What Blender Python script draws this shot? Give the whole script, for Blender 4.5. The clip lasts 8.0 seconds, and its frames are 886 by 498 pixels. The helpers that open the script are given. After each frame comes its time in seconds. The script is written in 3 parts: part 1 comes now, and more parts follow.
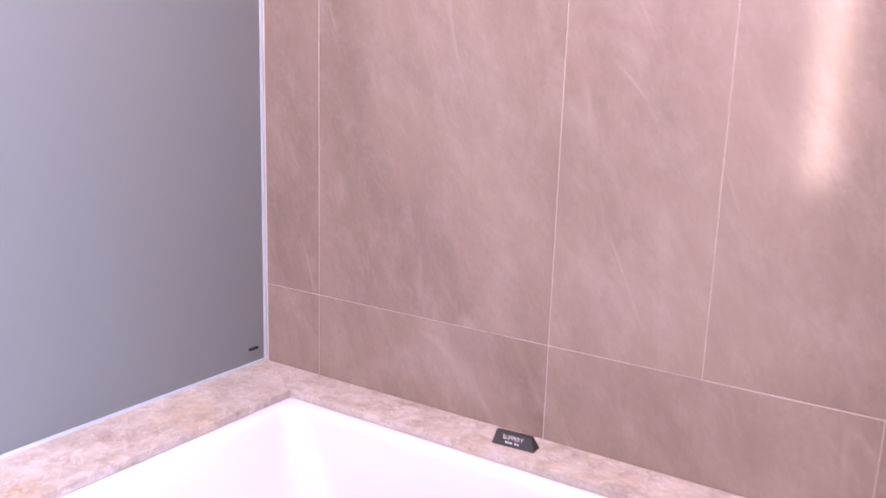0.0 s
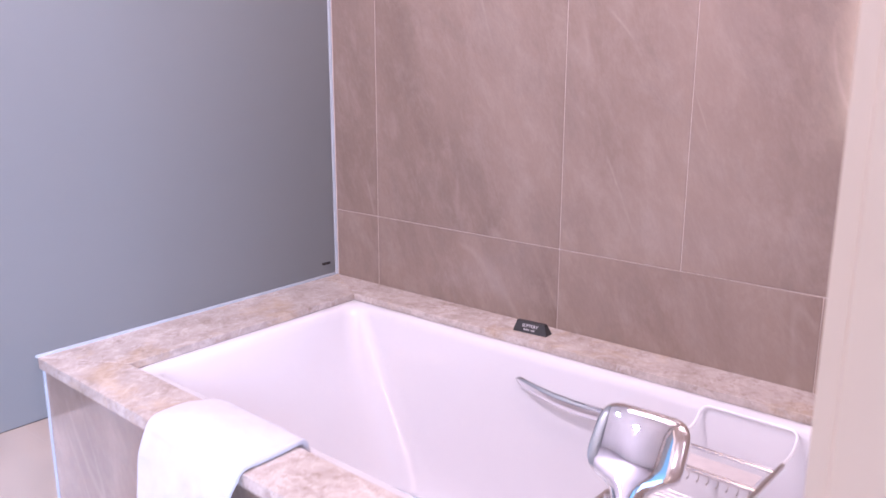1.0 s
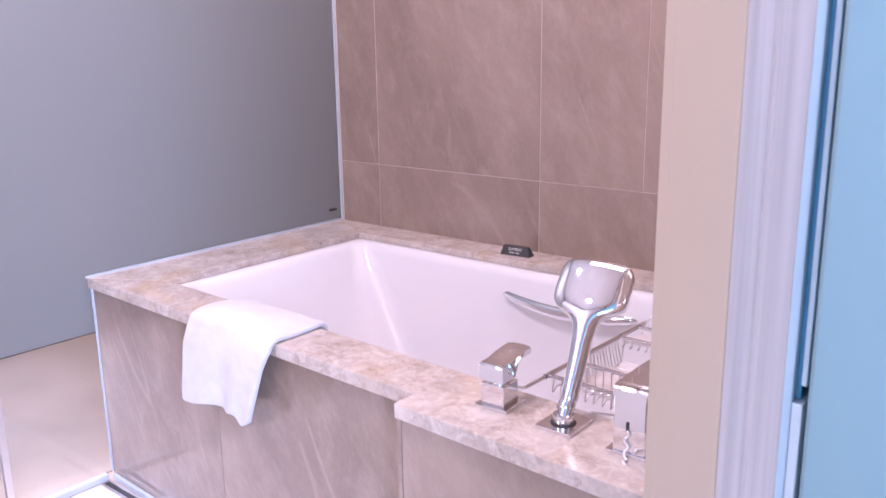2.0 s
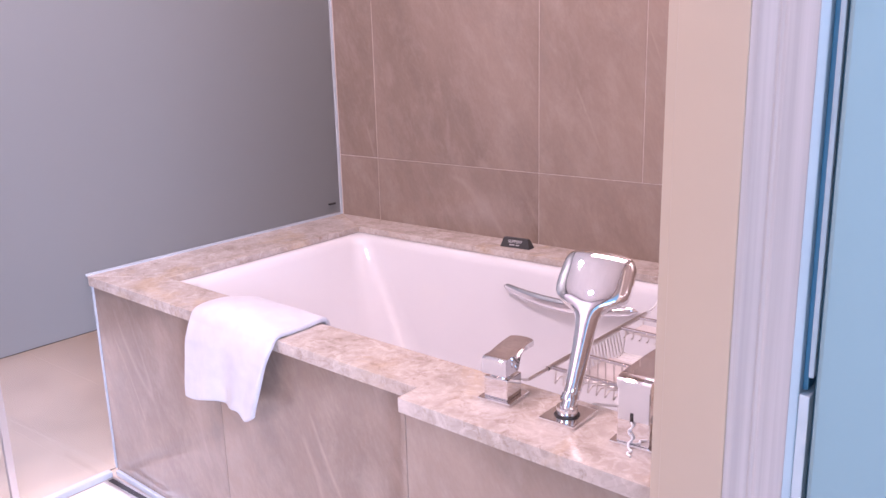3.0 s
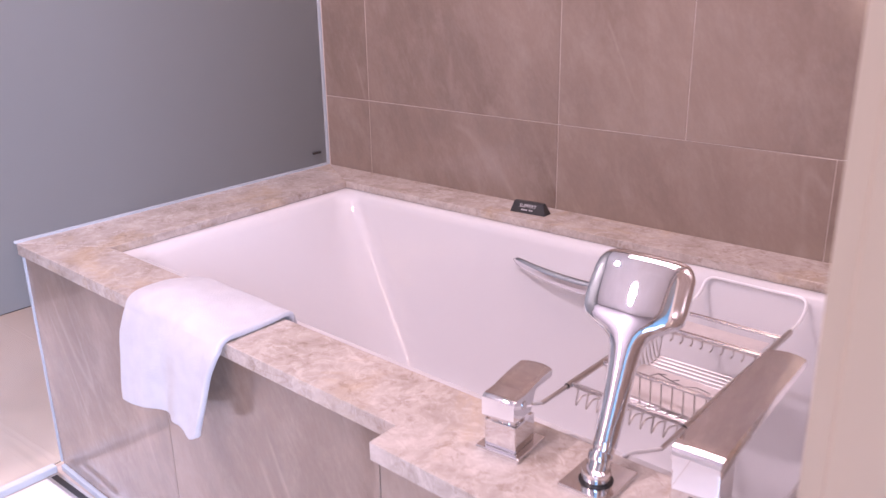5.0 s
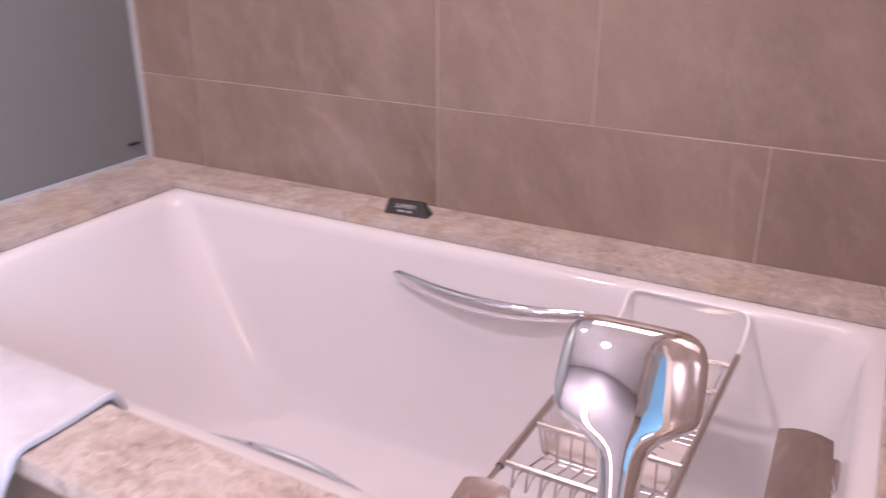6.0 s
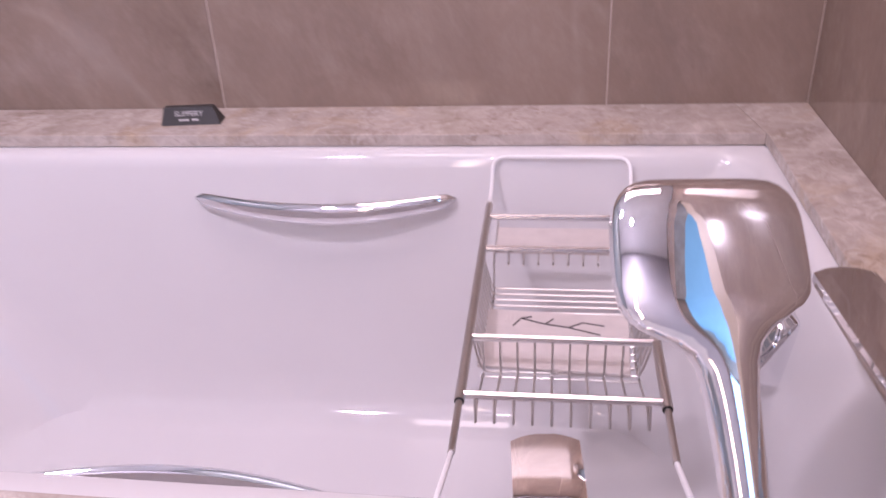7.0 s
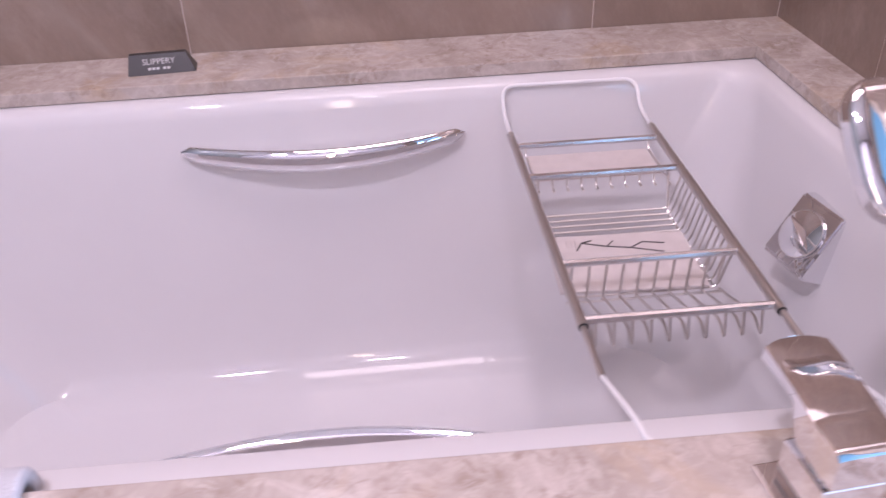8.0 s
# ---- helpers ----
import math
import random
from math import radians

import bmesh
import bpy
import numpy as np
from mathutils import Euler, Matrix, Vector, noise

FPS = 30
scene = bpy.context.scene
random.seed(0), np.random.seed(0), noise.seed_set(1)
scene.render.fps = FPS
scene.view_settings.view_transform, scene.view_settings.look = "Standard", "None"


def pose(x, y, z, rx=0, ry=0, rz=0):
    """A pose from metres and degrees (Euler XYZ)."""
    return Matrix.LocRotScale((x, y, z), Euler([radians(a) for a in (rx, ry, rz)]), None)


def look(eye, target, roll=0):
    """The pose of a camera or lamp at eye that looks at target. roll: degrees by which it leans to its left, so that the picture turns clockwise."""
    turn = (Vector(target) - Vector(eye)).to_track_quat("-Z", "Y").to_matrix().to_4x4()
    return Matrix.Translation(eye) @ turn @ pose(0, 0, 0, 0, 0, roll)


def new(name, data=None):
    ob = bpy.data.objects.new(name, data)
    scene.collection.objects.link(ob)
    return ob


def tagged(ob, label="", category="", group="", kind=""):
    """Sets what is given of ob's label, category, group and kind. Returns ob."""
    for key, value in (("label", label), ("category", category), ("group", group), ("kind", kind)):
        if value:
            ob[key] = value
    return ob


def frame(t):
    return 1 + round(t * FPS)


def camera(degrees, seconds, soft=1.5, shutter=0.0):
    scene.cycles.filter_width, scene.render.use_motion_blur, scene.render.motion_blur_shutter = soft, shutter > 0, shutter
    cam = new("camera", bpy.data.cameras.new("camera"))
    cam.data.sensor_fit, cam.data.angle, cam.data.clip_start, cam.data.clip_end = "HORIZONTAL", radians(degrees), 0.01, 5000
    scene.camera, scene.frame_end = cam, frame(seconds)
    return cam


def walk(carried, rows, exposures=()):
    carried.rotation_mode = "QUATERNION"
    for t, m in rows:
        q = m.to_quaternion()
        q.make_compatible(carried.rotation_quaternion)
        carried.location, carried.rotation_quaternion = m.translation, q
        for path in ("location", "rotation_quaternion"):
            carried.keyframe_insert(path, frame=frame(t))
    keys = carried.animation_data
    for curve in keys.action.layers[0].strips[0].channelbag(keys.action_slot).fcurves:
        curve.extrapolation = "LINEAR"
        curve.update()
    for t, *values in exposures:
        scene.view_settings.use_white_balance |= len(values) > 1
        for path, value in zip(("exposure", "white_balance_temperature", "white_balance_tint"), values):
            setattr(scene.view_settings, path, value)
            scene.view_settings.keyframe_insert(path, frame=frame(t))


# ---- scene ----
cam = camera(55.6, 8.0, soft=1.5, shutter=0.4)
PATH = [
    (0, (1.456, -1.456, 1.286), (0.398, 0.189, 0.867), 1.8),
    (0.5, (1.683, -1.541, 1.266), (0.512, 0.02, 0.827), 0.0),
    (1, (1.804, -1.671, 1.236), (0.563, -0.179, 0.756), 0.1),
    (1.5, (1.93, -1.847, 1.172), (0.695, -0.34, 0.721), -0.3),
    (2, (2.007, -1.919, 1.123), (0.774, -0.417, 0.648), -0.8),
    (2.1, (2.013, -1.92, 1.127), (0.781, -0.423, 0.636), -1.2),
    (3.5, (1.99, -1.923, 1.125), (0.766, -0.422, 0.628), -1.6),
    (4, (1.966, -1.885, 1.117), (0.754, -0.381, 0.597), -1.6),
    (5.3, (1.717, -1.55, 1.114), (0.501, -0.114, 0.436), -0.9),
    (5.5, (1.662, -1.516, 1.113), (0.467, -0.069, 0.422), -0.6),
    (5.7, (1.585, -1.468, 1.112), (0.498, 0.046, 0.388), 0.5),
    (6, (1.523, -1.382, 1.105), (0.653, 0.254, 0.352), 0.1),
    (6.5, (1.395, -1.307, 1.077), (0.844, 0.4, 0.193), -3.2),
    (7, (1.266, -1.236, 1.012), (1.053, 0.488, 0.018), -3.0),
    (7.5, (1.175, -1.202, 0.997), (1.178, 0.469, -0.101), -4.1),
    (8, (1.008, -1.216, 0.994), (1.184, 0.436, -0.119), -1.55),
]
EXPOSURES = [(0.0, 0.42, 5930, 40), (1.0, 0.14, 5780, 37.5), (1.5, 0.05, 5680, 37), (2.0, 0.02, 5860, 38.5), (3.5, -0.04, 6330, 43), (4.0, -0.08, 6330, 43), (5.5, -0.24, 6260, 39.5), (6.0, -0.29, 6450, 36.5), (6.5, -0.27, 6050, 38.5), (7.0, -0.24, 5930, 37), (8.0, -0.34, 5860, 34)]
walk(cam, [(t, look(eye, target, roll)) for t, eye, target, roll in PATH], EXPOSURES)

# ---- light and exposure ----
SOFT, WARM, DAY = (1.0, 0.90, 0.84), (1.0, 0.76, 0.58), (0.72, 0.82, 1.0)
world = bpy.data.worlds.new("world")
scene.world = world
world.use_nodes = True
sky = world.node_tree.nodes.new("ShaderNodeTexSky")
sky.sky_type, sky.sun_disc = "NISHITA", False
sky.sun_elevation, sky.sun_rotation = radians(40), radians(200)
back = world.node_tree.nodes["Background"]
back.inputs["Strength"].default_value = 0.1
world.node_tree.links.new(sky.outputs["Color"], back.inputs["Color"])


def area(name, m, sx, sy, watts, colour):
    data = bpy.data.lights.new(name, "AREA")
    data.shape, data.size, data.size_y, data.energy, data.color = "RECTANGLE", sx, sy, watts, colour
    ob = new(name, data)
    ob.matrix_world = m
    return ob


def down(name, x, y, watts, colour, size=0.09):
    data = bpy.data.lights.new(name, "AREA")
    data.shape, data.size, data.energy, data.color = "DISK", size, watts, colour
    ob = new(name, data)
    ob.matrix_world = pose(x, y, 2.385)
    return ob


CEIL = 2.4
# Daylight added behind the frosted glass, from a window out of view.
area("added_daylight", pose(-1.26, -1.45, 0.95, 0, -90, 0), 1.5, 0.9, 24, DAY)
area("daylight_east", pose(4.16, -2.78, 1.3, 0, 90, 0), 1.8, 1.04, 225, (0.60, 0.80, 1.0))
area("daylight_outer", pose(2.3, -3.36, 1.4, 90, 0, 0), 1.6, 1.5, 40, (0.40, 0.76, 1.0))
down("lamp_bath", 0.45, -1.42, 27, (1.0, 0.92, 0.90), 0.13)
# Added fill, unseen: brightens the floor and wall that the chrome reflects.
down("fill_door", 1.00, -1.78, 9, (1.0, 0.92, 0.90), 0.13)
# Soft fill over the bath, from an added panel that isn't seen.
area("fill_panel", pose(1.12, -0.55, 2.385), 0.84, 0.56, 11.5, (1.0, 0.83, 0.73))
# Added fill in the shower, unseen: lifts the beige strip and the frosted glass.
down("fill_shower", -0.55, -0.70, 17, (1.0, 0.82, 0.66))

# ---- materials ----


def nodes_of(name):
    m = bpy.data.materials.new(name)
    m.use_nodes = True
    t = m.node_tree
    return m, t, t.nodes["Principled BSDF"]


def put(t, kind, **inputs):
    n = t.nodes.new(kind)
    for k, v in inputs.items():
        n.inputs[k.replace("_", " ")].default_value = v
    return n


def mixed(t, fac, a, b):
    n = t.nodes.new("ShaderNodeMix")
    n.data_type = "RGBA"
    n.clamp_factor = True
    for key, v in ((0, fac), (6, a), (7, b)):
        if hasattr(v, "links"):
            t.links.new(v, n.inputs[key])
        else:
            n.inputs[key].default_value = v if key == 0 else (*v, 1)
    return n.outputs[2]


def ramp(t, source, lo, hi):
    n = t.nodes.new("ShaderNodeMapRange")
    t.links.new(source, n.inputs["Value"])
    n.inputs["From Min"].default_value, n.inputs["From Max"].default_value = lo, hi
    return n.outputs["Result"]


def place(t, turn=(0, 0, 0), scale=(1, 1, 1), shift=0.0):
    """World position, turned and scaled, with a shift of its own for each piece."""
    g = t.nodes.new("ShaderNodeNewGeometry")
    m = t.nodes.new("ShaderNodeMapping")
    m.vector_type = "TEXTURE"
    m.inputs["Rotation"].default_value = [radians(a) for a in turn]
    m.inputs["Scale"].default_value = [1 / v for v in scale]
    t.links.new(g.outputs["Position"], m.inputs["Vector"])
    if not shift:
        return m.outputs["Vector"]
    o = t.nodes.new("ShaderNodeObjectInfo")
    k = t.nodes.new("ShaderNodeMath")
    k.operation = "MULTIPLY"
    k.inputs[1].default_value = shift
    t.links.new(o.outputs["Random"], k.inputs[0])
    a = t.nodes.new("ShaderNodeVectorMath")
    t.links.new(m.outputs["Vector"], a.inputs[0])
    t.links.new(k.outputs[0], a.inputs[1])
    return a.outputs["Vector"]


def grain(t, where, scale, detail=4.0, rough=0.55, warp=0.0):
    n = put(t, "ShaderNodeTexNoise", Scale=scale, Detail=detail, Roughness=rough, Distortion=warp)
    t.links.new(where, n.inputs["Vector"])
    return n.outputs["Fac"]


def relief(t, bsdf, height, strength, distance=0.002):
    b = put(t, "ShaderNodeBump", Strength=strength, Distance=distance)
    t.links.new(height, b.inputs["Height"])
    t.links.new(b.outputs["Normal"], bsdf.inputs["Normal"])


def plain(name, colour, rough=0.5, metal=0.0, vary=0.08, scale=6.0, bump=0.0, coat=0.0):
    m, t, b = nodes_of(name)
    w = place(t)
    n = grain(t, w, scale)
    c = mixed(t, ramp(t, n, 0.3, 0.7), [v * (1 - vary) for v in colour], [min(1, v * (1 + vary)) for v in colour])
    t.links.new(c, b.inputs["Base Color"])
    b.inputs["Metallic"].default_value = metal
    b.inputs["Coat Weight"].default_value = coat
    k = t.nodes.new("ShaderNodeMapRange")
    f = grain(t, w, scale * 9)
    t.links.new(f, k.inputs["Value"])
    k.inputs["To Min"].default_value, k.inputs["To Max"].default_value = rough * 0.85, min(1, rough * 1.15)
    t.links.new(k.outputs["Result"], b.inputs["Roughness"])
    if bump:
        relief(t, b, grain(t, w, 180), bump)
    return m


def times(t, a, k):
    q = t.nodes.new("ShaderNodeMath")
    q.operation = "MULTIPLY"
    t.links.new(a, q.inputs[0])
    if hasattr(k, "links"):
        t.links.new(k, q.inputs[1])
    else:
        q.inputs[1].default_value = k
    return q.outputs[0]


def veins(t, where, scale, width, warp=1.0, detail=1.2):
    """Thin lines along the middle value of a noise."""
    n = grain(t, where, scale, detail, 0.5, warp)
    d = t.nodes.new("ShaderNodeMath")
    d.operation = "SUBTRACT"
    d.inputs[1].default_value = 0.5
    t.links.new(n, d.inputs[0])
    a = t.nodes.new("ShaderNodeMath")
    a.operation = "ABSOLUTE"
    t.links.new(d.outputs[0], a.inputs[0])
    return ramp(t, a.outputs[0], width, 0.0)


def stone_tile(name, dark, light, pale):
    """Taupe porcelain with slanting cloudy streaks and a few pale veins."""
    m, t, b = nodes_of(name)
    cloud = grain(t, place(t, (0, -22, 0), (3.6, 3.6, 1.1), 9), 1.0, 5, 0.55, 0.5)
    mottle = grain(t, place(t, (0, -22, 0), (12, 12, 6.5), 5), 1.0, 9, 0.72, 0.3)
    fine = grain(t, place(t, (0, -25, 0), (130, 130, 60), 5), 1.0, 4, 0.6)
    c = mixed(t, ramp(t, cloud, 0.28, 0.72), dark, light)
    c = mixed(t, times(t, ramp(t, mottle, 0.48, 0.78), 0.36), c, pale)
    c = mixed(t, times(t, ramp(t, mottle, 0.47, 0.25), 0.28), c, dark)
    patch = grain(t, place(t, (0, -30, 0), (7, 7, 3.2), 13), 1.0, 7, 0.68, 0.8)
    c = mixed(t, times(t, ramp(t, patch, 0.52, 0.66), 0.26), c, (0.19, 0.152, 0.128))
    line = veins(t, place(t, (0, -26, 0), (5.5, 5.5, 1.6), 7), 1.0, 0.020, 0.25)
    gate = ramp(t, grain(t, place(t, (0, 0, 0), (5, 5, 3), 3), 1.0), 0.52, 0.60)
    c = mixed(t, times(t, times(t, line, gate), 0.22), c, pale)
    thin = veins(t, place(t, (0, -27, 0), (6, 6, 1.1), 11), 1.0, 0.030, 0.3)
    gate2 = ramp(t, grain(t, place(t, (0, 0, 0), (6, 6, 4), 17), 1.0), 0.50, 0.58)
    c = mixed(t, times(t, times(t, thin, gate2), 0.07), c, pale)
    c = mixed(t, times(t, ramp(t, fine, 0.4, 0.8), 0.10), c, pale)
    t.links.new(c, b.inputs["Base Color"])
    b.inputs["Roughness"].default_value = 0.14
    b.inputs["IOR"].default_value = 1.62
    relief(t, b, fine, 0.02)
    return m


def marble(name):
    """Cream stone with small brown flecks, rusty patches, pale crackle and a few drawn-out veins."""
    m, t, b = nodes_of(name)
    w = place(t, (0, 0, 20), (1, 1, 1), 3)
    big = grain(t, w, 13, 7, 0.70, 0.8)
    c = mixed(t, ramp(t, big, 0.34, 0.66), (0.375, 0.315, 0.27), (0.55, 0.485, 0.44))
    c = mixed(t, times(t, ramp(t, grain(t, w, 30, 6, 0.7, 1.5), 0.5, 0.72), 0.6), c, (0.70, 0.645, 0.60))
    c = mixed(t, times(t, ramp(t, grain(t, w, 5, 5, 0.65, 0.6), 0.52, 0.66), 0.5), c, (0.52, 0.375, 0.22))
    flecks = grain(t, w, 60, 6, 0.72, 0.8)
    where = ramp(t, grain(t, w, 16, 3, 0.5), 0.42, 0.62)
    c = mixed(t, times(t, times(t, ramp(t, flecks, 0.50, 0.66), where), 0.65), c, (0.25, 0.175, 0.125))
    drawn = veins(t, place(t, (0, 0, 62), (16, 5, 16), 4), 1.0, 0.014, 1.2, 3)
    gate = ramp(t, grain(t, w, 7, 3, 0.5), 0.50, 0.62)
    c = mixed(t, times(t, times(t, drawn, gate), 0.4), c, (0.28, 0.205, 0.16))
    wob = put(t, "ShaderNodeTexNoise", Scale=26.0, Detail=4.0)
    t.links.new(w, wob.inputs["Vector"])
    shove = t.nodes.new("ShaderNodeVectorMath")
    shove.operation = "MULTIPLY_ADD"
    t.links.new(wob.outputs["Color"], shove.inputs[0])
    shove.inputs[1].default_value = (0.045, 0.045, 0.045)
    t.links.new(w, shove.inputs[2])
    cells = t.nodes.new("ShaderNodeTexVoronoi")
    cells.feature = "DISTANCE_TO_EDGE"
    cells.inputs["Scale"].default_value = 34
    t.links.new(shove.outputs["Vector"], cells.inputs["Vector"])
    crackle = ramp(t, cells.outputs["Distance"], 0.10, 0.0)
    patchy = ramp(t, grain(t, w, 13, 3, 0.5), 0.46, 0.60)
    c = mixed(t, times(t, times(t, crackle, patchy), 0.20), c, (0.72, 0.67, 0.63))
    t.links.new(c, b.inputs["Base Color"])
    b.inputs["Roughness"].default_value = 0.16
    return m


def frosted(name):
    m, t, b = nodes_of(name)
    b.inputs["Base Color"].default_value = (0.196, 0.204, 0.192, 1)
    b.inputs["Roughness"].default_value = 0.42
    tr = put(t, "ShaderNodeBsdfTranslucent", Color=(0.70, 0.74, 0.76, 1))
    mx = put(t, "ShaderNodeMixShader", Fac=0.32)
    out = t.nodes["Material Output"]
    t.links.new(b.outputs["BSDF"], mx.inputs[1])
    t.links.new(tr.outputs["BSDF"], mx.inputs[2])
    t.links.new(mx.outputs["Shader"], out.inputs["Surface"])
    n = grain(t, place(t), 300)
    relief(t, b, n, 0.05)
    return m


def glass(name):
    m, t, b = nodes_of(name)
    b.inputs["Base Color"].default_value = (0.93, 0.97, 0.96, 1)
    b.inputs["Roughness"].default_value = 0.0
    b.inputs["Transmission Weight"].default_value = 1.0
    b.inputs["IOR"].default_value = 1.45
    return m


def lamp_mat(name, colour, power):
    m, t, b = nodes_of(name)
    b.inputs["Emission Color"].default_value = (*colour, 1)
    b.inputs["Emission Strength"].default_value = power
    return m


def cloth(name):
    m, t, b = nodes_of(name)
    w = place(t)
    loops = grain(t, w, 420, 2, 0.6)
    c = mixed(t, ramp(t, grain(t, w, 30), 0.3, 0.7), (0.50, 0.50, 0.525), (0.565, 0.565, 0.59))
    t.links.new(c, b.inputs["Base Color"])
    b.inputs["Roughness"].default_value = 0.95
    b.inputs["Sheen Weight"].default_value = 0.3
    relief(t, b, loops, 0.6, 0.003)
    return m


def lined(name, a, c2):
    """Pale laminate with fine upright grain."""
    m, t, b = nodes_of(name)
    w = place(t, (0, 0, 0), (90, 90, 1.5))
    g = grain(t, w, 1.0, 4, 0.6)
    c = mixed(t, ramp(t, g, 0.35, 0.7), a, c2)
    t.links.new(c, b.inputs["Base Color"])
    b.inputs["Roughness"].default_value = 0.4
    relief(t, b, g, 0.1)
    return m


TILE = stone_tile("taupe_tile", (0.212, 0.154, 0.119), (0.328, 0.246, 0.196), (0.48, 0.40, 0.342))
MARBLE = marble("cream_marble")
GROUT = plain("grout", (0.55, 0.46, 0.40), 0.8, bump=0.2)
SILICONE = plain("white_silicone", (0.46, 0.51, 0.55), 0.35)
ACRYLIC = plain("white_acrylic", (0.672, 0.660, 0.668), 0.055, vary=0.015, scale=3)
CHROME = plain("chrome", (0.84, 0.84, 0.86), 0.025, 1.0, vary=0.03)
STEEL = plain("satin_steel", (0.64, 0.61, 0.585), 0.36, 1.0, vary=0.05)
BRUSHED = plain("brushed_chrome", (0.66, 0.64, 0.64), 0.2, 1.0, vary=0.04)
WHITE_PLASTIC = plain("white_plastic", (0.84, 0.84, 0.85), 0.35)
BLACK = plain("black_plastic", (0.026, 0.024, 0.024), 0.30, bump=0.05)
INK = plain("ink", (0.03, 0.025, 0.025), 0.6)
LETTER = plain("letter_white", (0.55, 0.54, 0.53), 0.6)
PAPER = plain("white_paper", (0.60, 0.55, 0.53), 0.75, vary=0.06, scale=40)
CLOTH = cloth("white_terry")
FROST = frosted("frosted_glass")
GLASS = glass("clear_glass")
SHOWER_TILE = plain("beige_tile", (0.52, 0.42, 0.34), 0.4, vary=0.12, scale=4, bump=0.05)
FLOOR_TILE = plain("pale_floor_tile", (0.76, 0.72, 0.69), 0.3, vary=0.08, scale=5)
PAINT = plain("white_paint", (0.78, 0.76, 0.74), 0.7, vary=0.03, bump=0.1)
# The blue cast of daylight is mixed into this ceiling colour.
DAYTINT_CEILING = plain("daytint_ceiling", (0.15, 0.27, 0.33), 0.7, vary=0.04, bump=0.05)
LILAC = plain("pale_lilac_paint", (0.47, 0.46, 0.50), 0.7, vary=0.03, bump=0.1)
OUTER = plain("taupe_paint", (0.33, 0.26, 0.21), 0.6, vary=0.06, scale=3, bump=0.05)
CEILING = plain("pale_ceiling", (0.86, 0.85, 0.86), 0.7, vary=0.04, bump=0.05)
JAMB = plain("beige_frame", (0.415, 0.335, 0.255), 0.45, vary=0.04, scale=2)
LAMINATE = lined("pale_laminate", (0.32, 0.315, 0.32), (0.43, 0.425, 0.43))
PALE_EDGE = plain("pale_edge", (0.46, 0.54, 0.58), 0.35)
BLUE_SEAL = plain("blue_seal", (0.05, 0.20, 0.30), 0.4)
# Shade of the gap by the door leaf, put into a dark colour.
DARK_GAP = plain("dark_gap", (0.03, 0.11, 0.15), 0.5)
BLUE_DOOR = plain("pale_blue_door", (0.135, 0.19, 0.19), 0.4, vary=0.05, scale=2)
LED = lamp_mat("led_diffuser", (1.0, 0.76, 0.52), 17.0)
# Weak glow for the face of the added fill panel.
FILL_FACE = lamp_mat("fill_face", (1.0, 0.84, 0.74), 2.0)
LENS = lamp_mat("lamp_lens", (1.0, 0.86, 0.72), 8.0)

# ---- mesh helpers ----
DECK = 0.557
T, LIP = 0.018, 0.026
W = 1.67


def sq(x, y):
    """The bath stands slightly out of square with the tiled wall."""
    return x, y * (1 + 0.04 * x)


def mesh_ob(name, bm, material, parent=None, label="", smooth=False):
    me = bpy.data.meshes.new(name)
    bmesh.ops.recalc_face_normals(bm, faces=bm.faces)
    bm.to_mesh(me)
    bm.free()
    me.materials.append(material)
    if smooth:
        for p in me.polygons:
            p.use_smooth = True
        try:
            me.set_sharp_from_angle(angle=radians(40))
        except AttributeError:
            pass
    ob = new(name, me)
    if parent is not None:
        ob.parent = parent
    if label:
        tagged(ob, label)
    return ob


def part(name, bm, material, parent, label="", smooth=False):
    return mesh_ob(name, bm, material, parent, label, smooth)


def thing(name, label, category, group="", kind=""):
    return tagged(new(name), label, category, group, kind)


def box(x0, x1, y0, y1, z0, z1, bevel=0.0, seg=2, bm=None, warp=None):
    own = bmesh.new()
    bmesh.ops.create_cube(own, size=1)
    for v in own.verts:
        v.co = Vector(((x0 + x1) / 2 + v.co.x * (x1 - x0), (y0 + y1) / 2 + v.co.y * (y1 - y0), (z0 + z1) / 2 + v.co.z * (z1 - z0)))
    if bevel:
        bmesh.ops.bevel(own, geom=own.edges[:], offset=bevel, segments=seg, affect="EDGES", profile=0.6)
    if warp:
        for v in own.verts:
            v.co.x, v.co.y = warp(v.co.x, v.co.y)
    if bm is None:
        return own
    me = bpy.data.meshes.new("tmp")
    own.to_mesh(me)
    own.free()
    bm.from_mesh(me)
    bpy.data.meshes.remove(me)
    return bm


def prism(points, z0, z1, bevel=0.0, seg=2):
    """An upright block over a plan outline."""
    bm = bmesh.new()
    low = [bm.verts.new((x, y, z0)) for x, y in points]
    face = bm.faces.new(low)
    top = bmesh.ops.extrude_face_region(bm, geom=[face])
    bmesh.ops.translate(bm, verts=[v for v in top["geom"] if isinstance(v, bmesh.types.BMVert)], vec=(0, 0, z1 - z0))
    bmesh.ops.recalc_face_normals(bm, faces=bm.faces)
    if bevel:
        bmesh.ops.bevel(bm, geom=bm.edges[:], offset=bevel, segments=seg, affect="EDGES", profile=0.6)
    return bm


def loft(rings, cap_start=True, cap_end=True, bm=None):
    bm = bm or bmesh.new()
    rows = [[bm.verts.new(p) for p in ring] for ring in rings]
    n = len(rows[0])
    for a, b in zip(rows, rows[1:]):
        for i in range(n):
            bm.faces.new((a[i], a[(i + 1) % n], b[(i + 1) % n], b[i]))
    if cap_start:
        bm.faces.new(rows[0][::-1])
    if cap_end:
        bm.faces.new(rows[-1])
    return bm


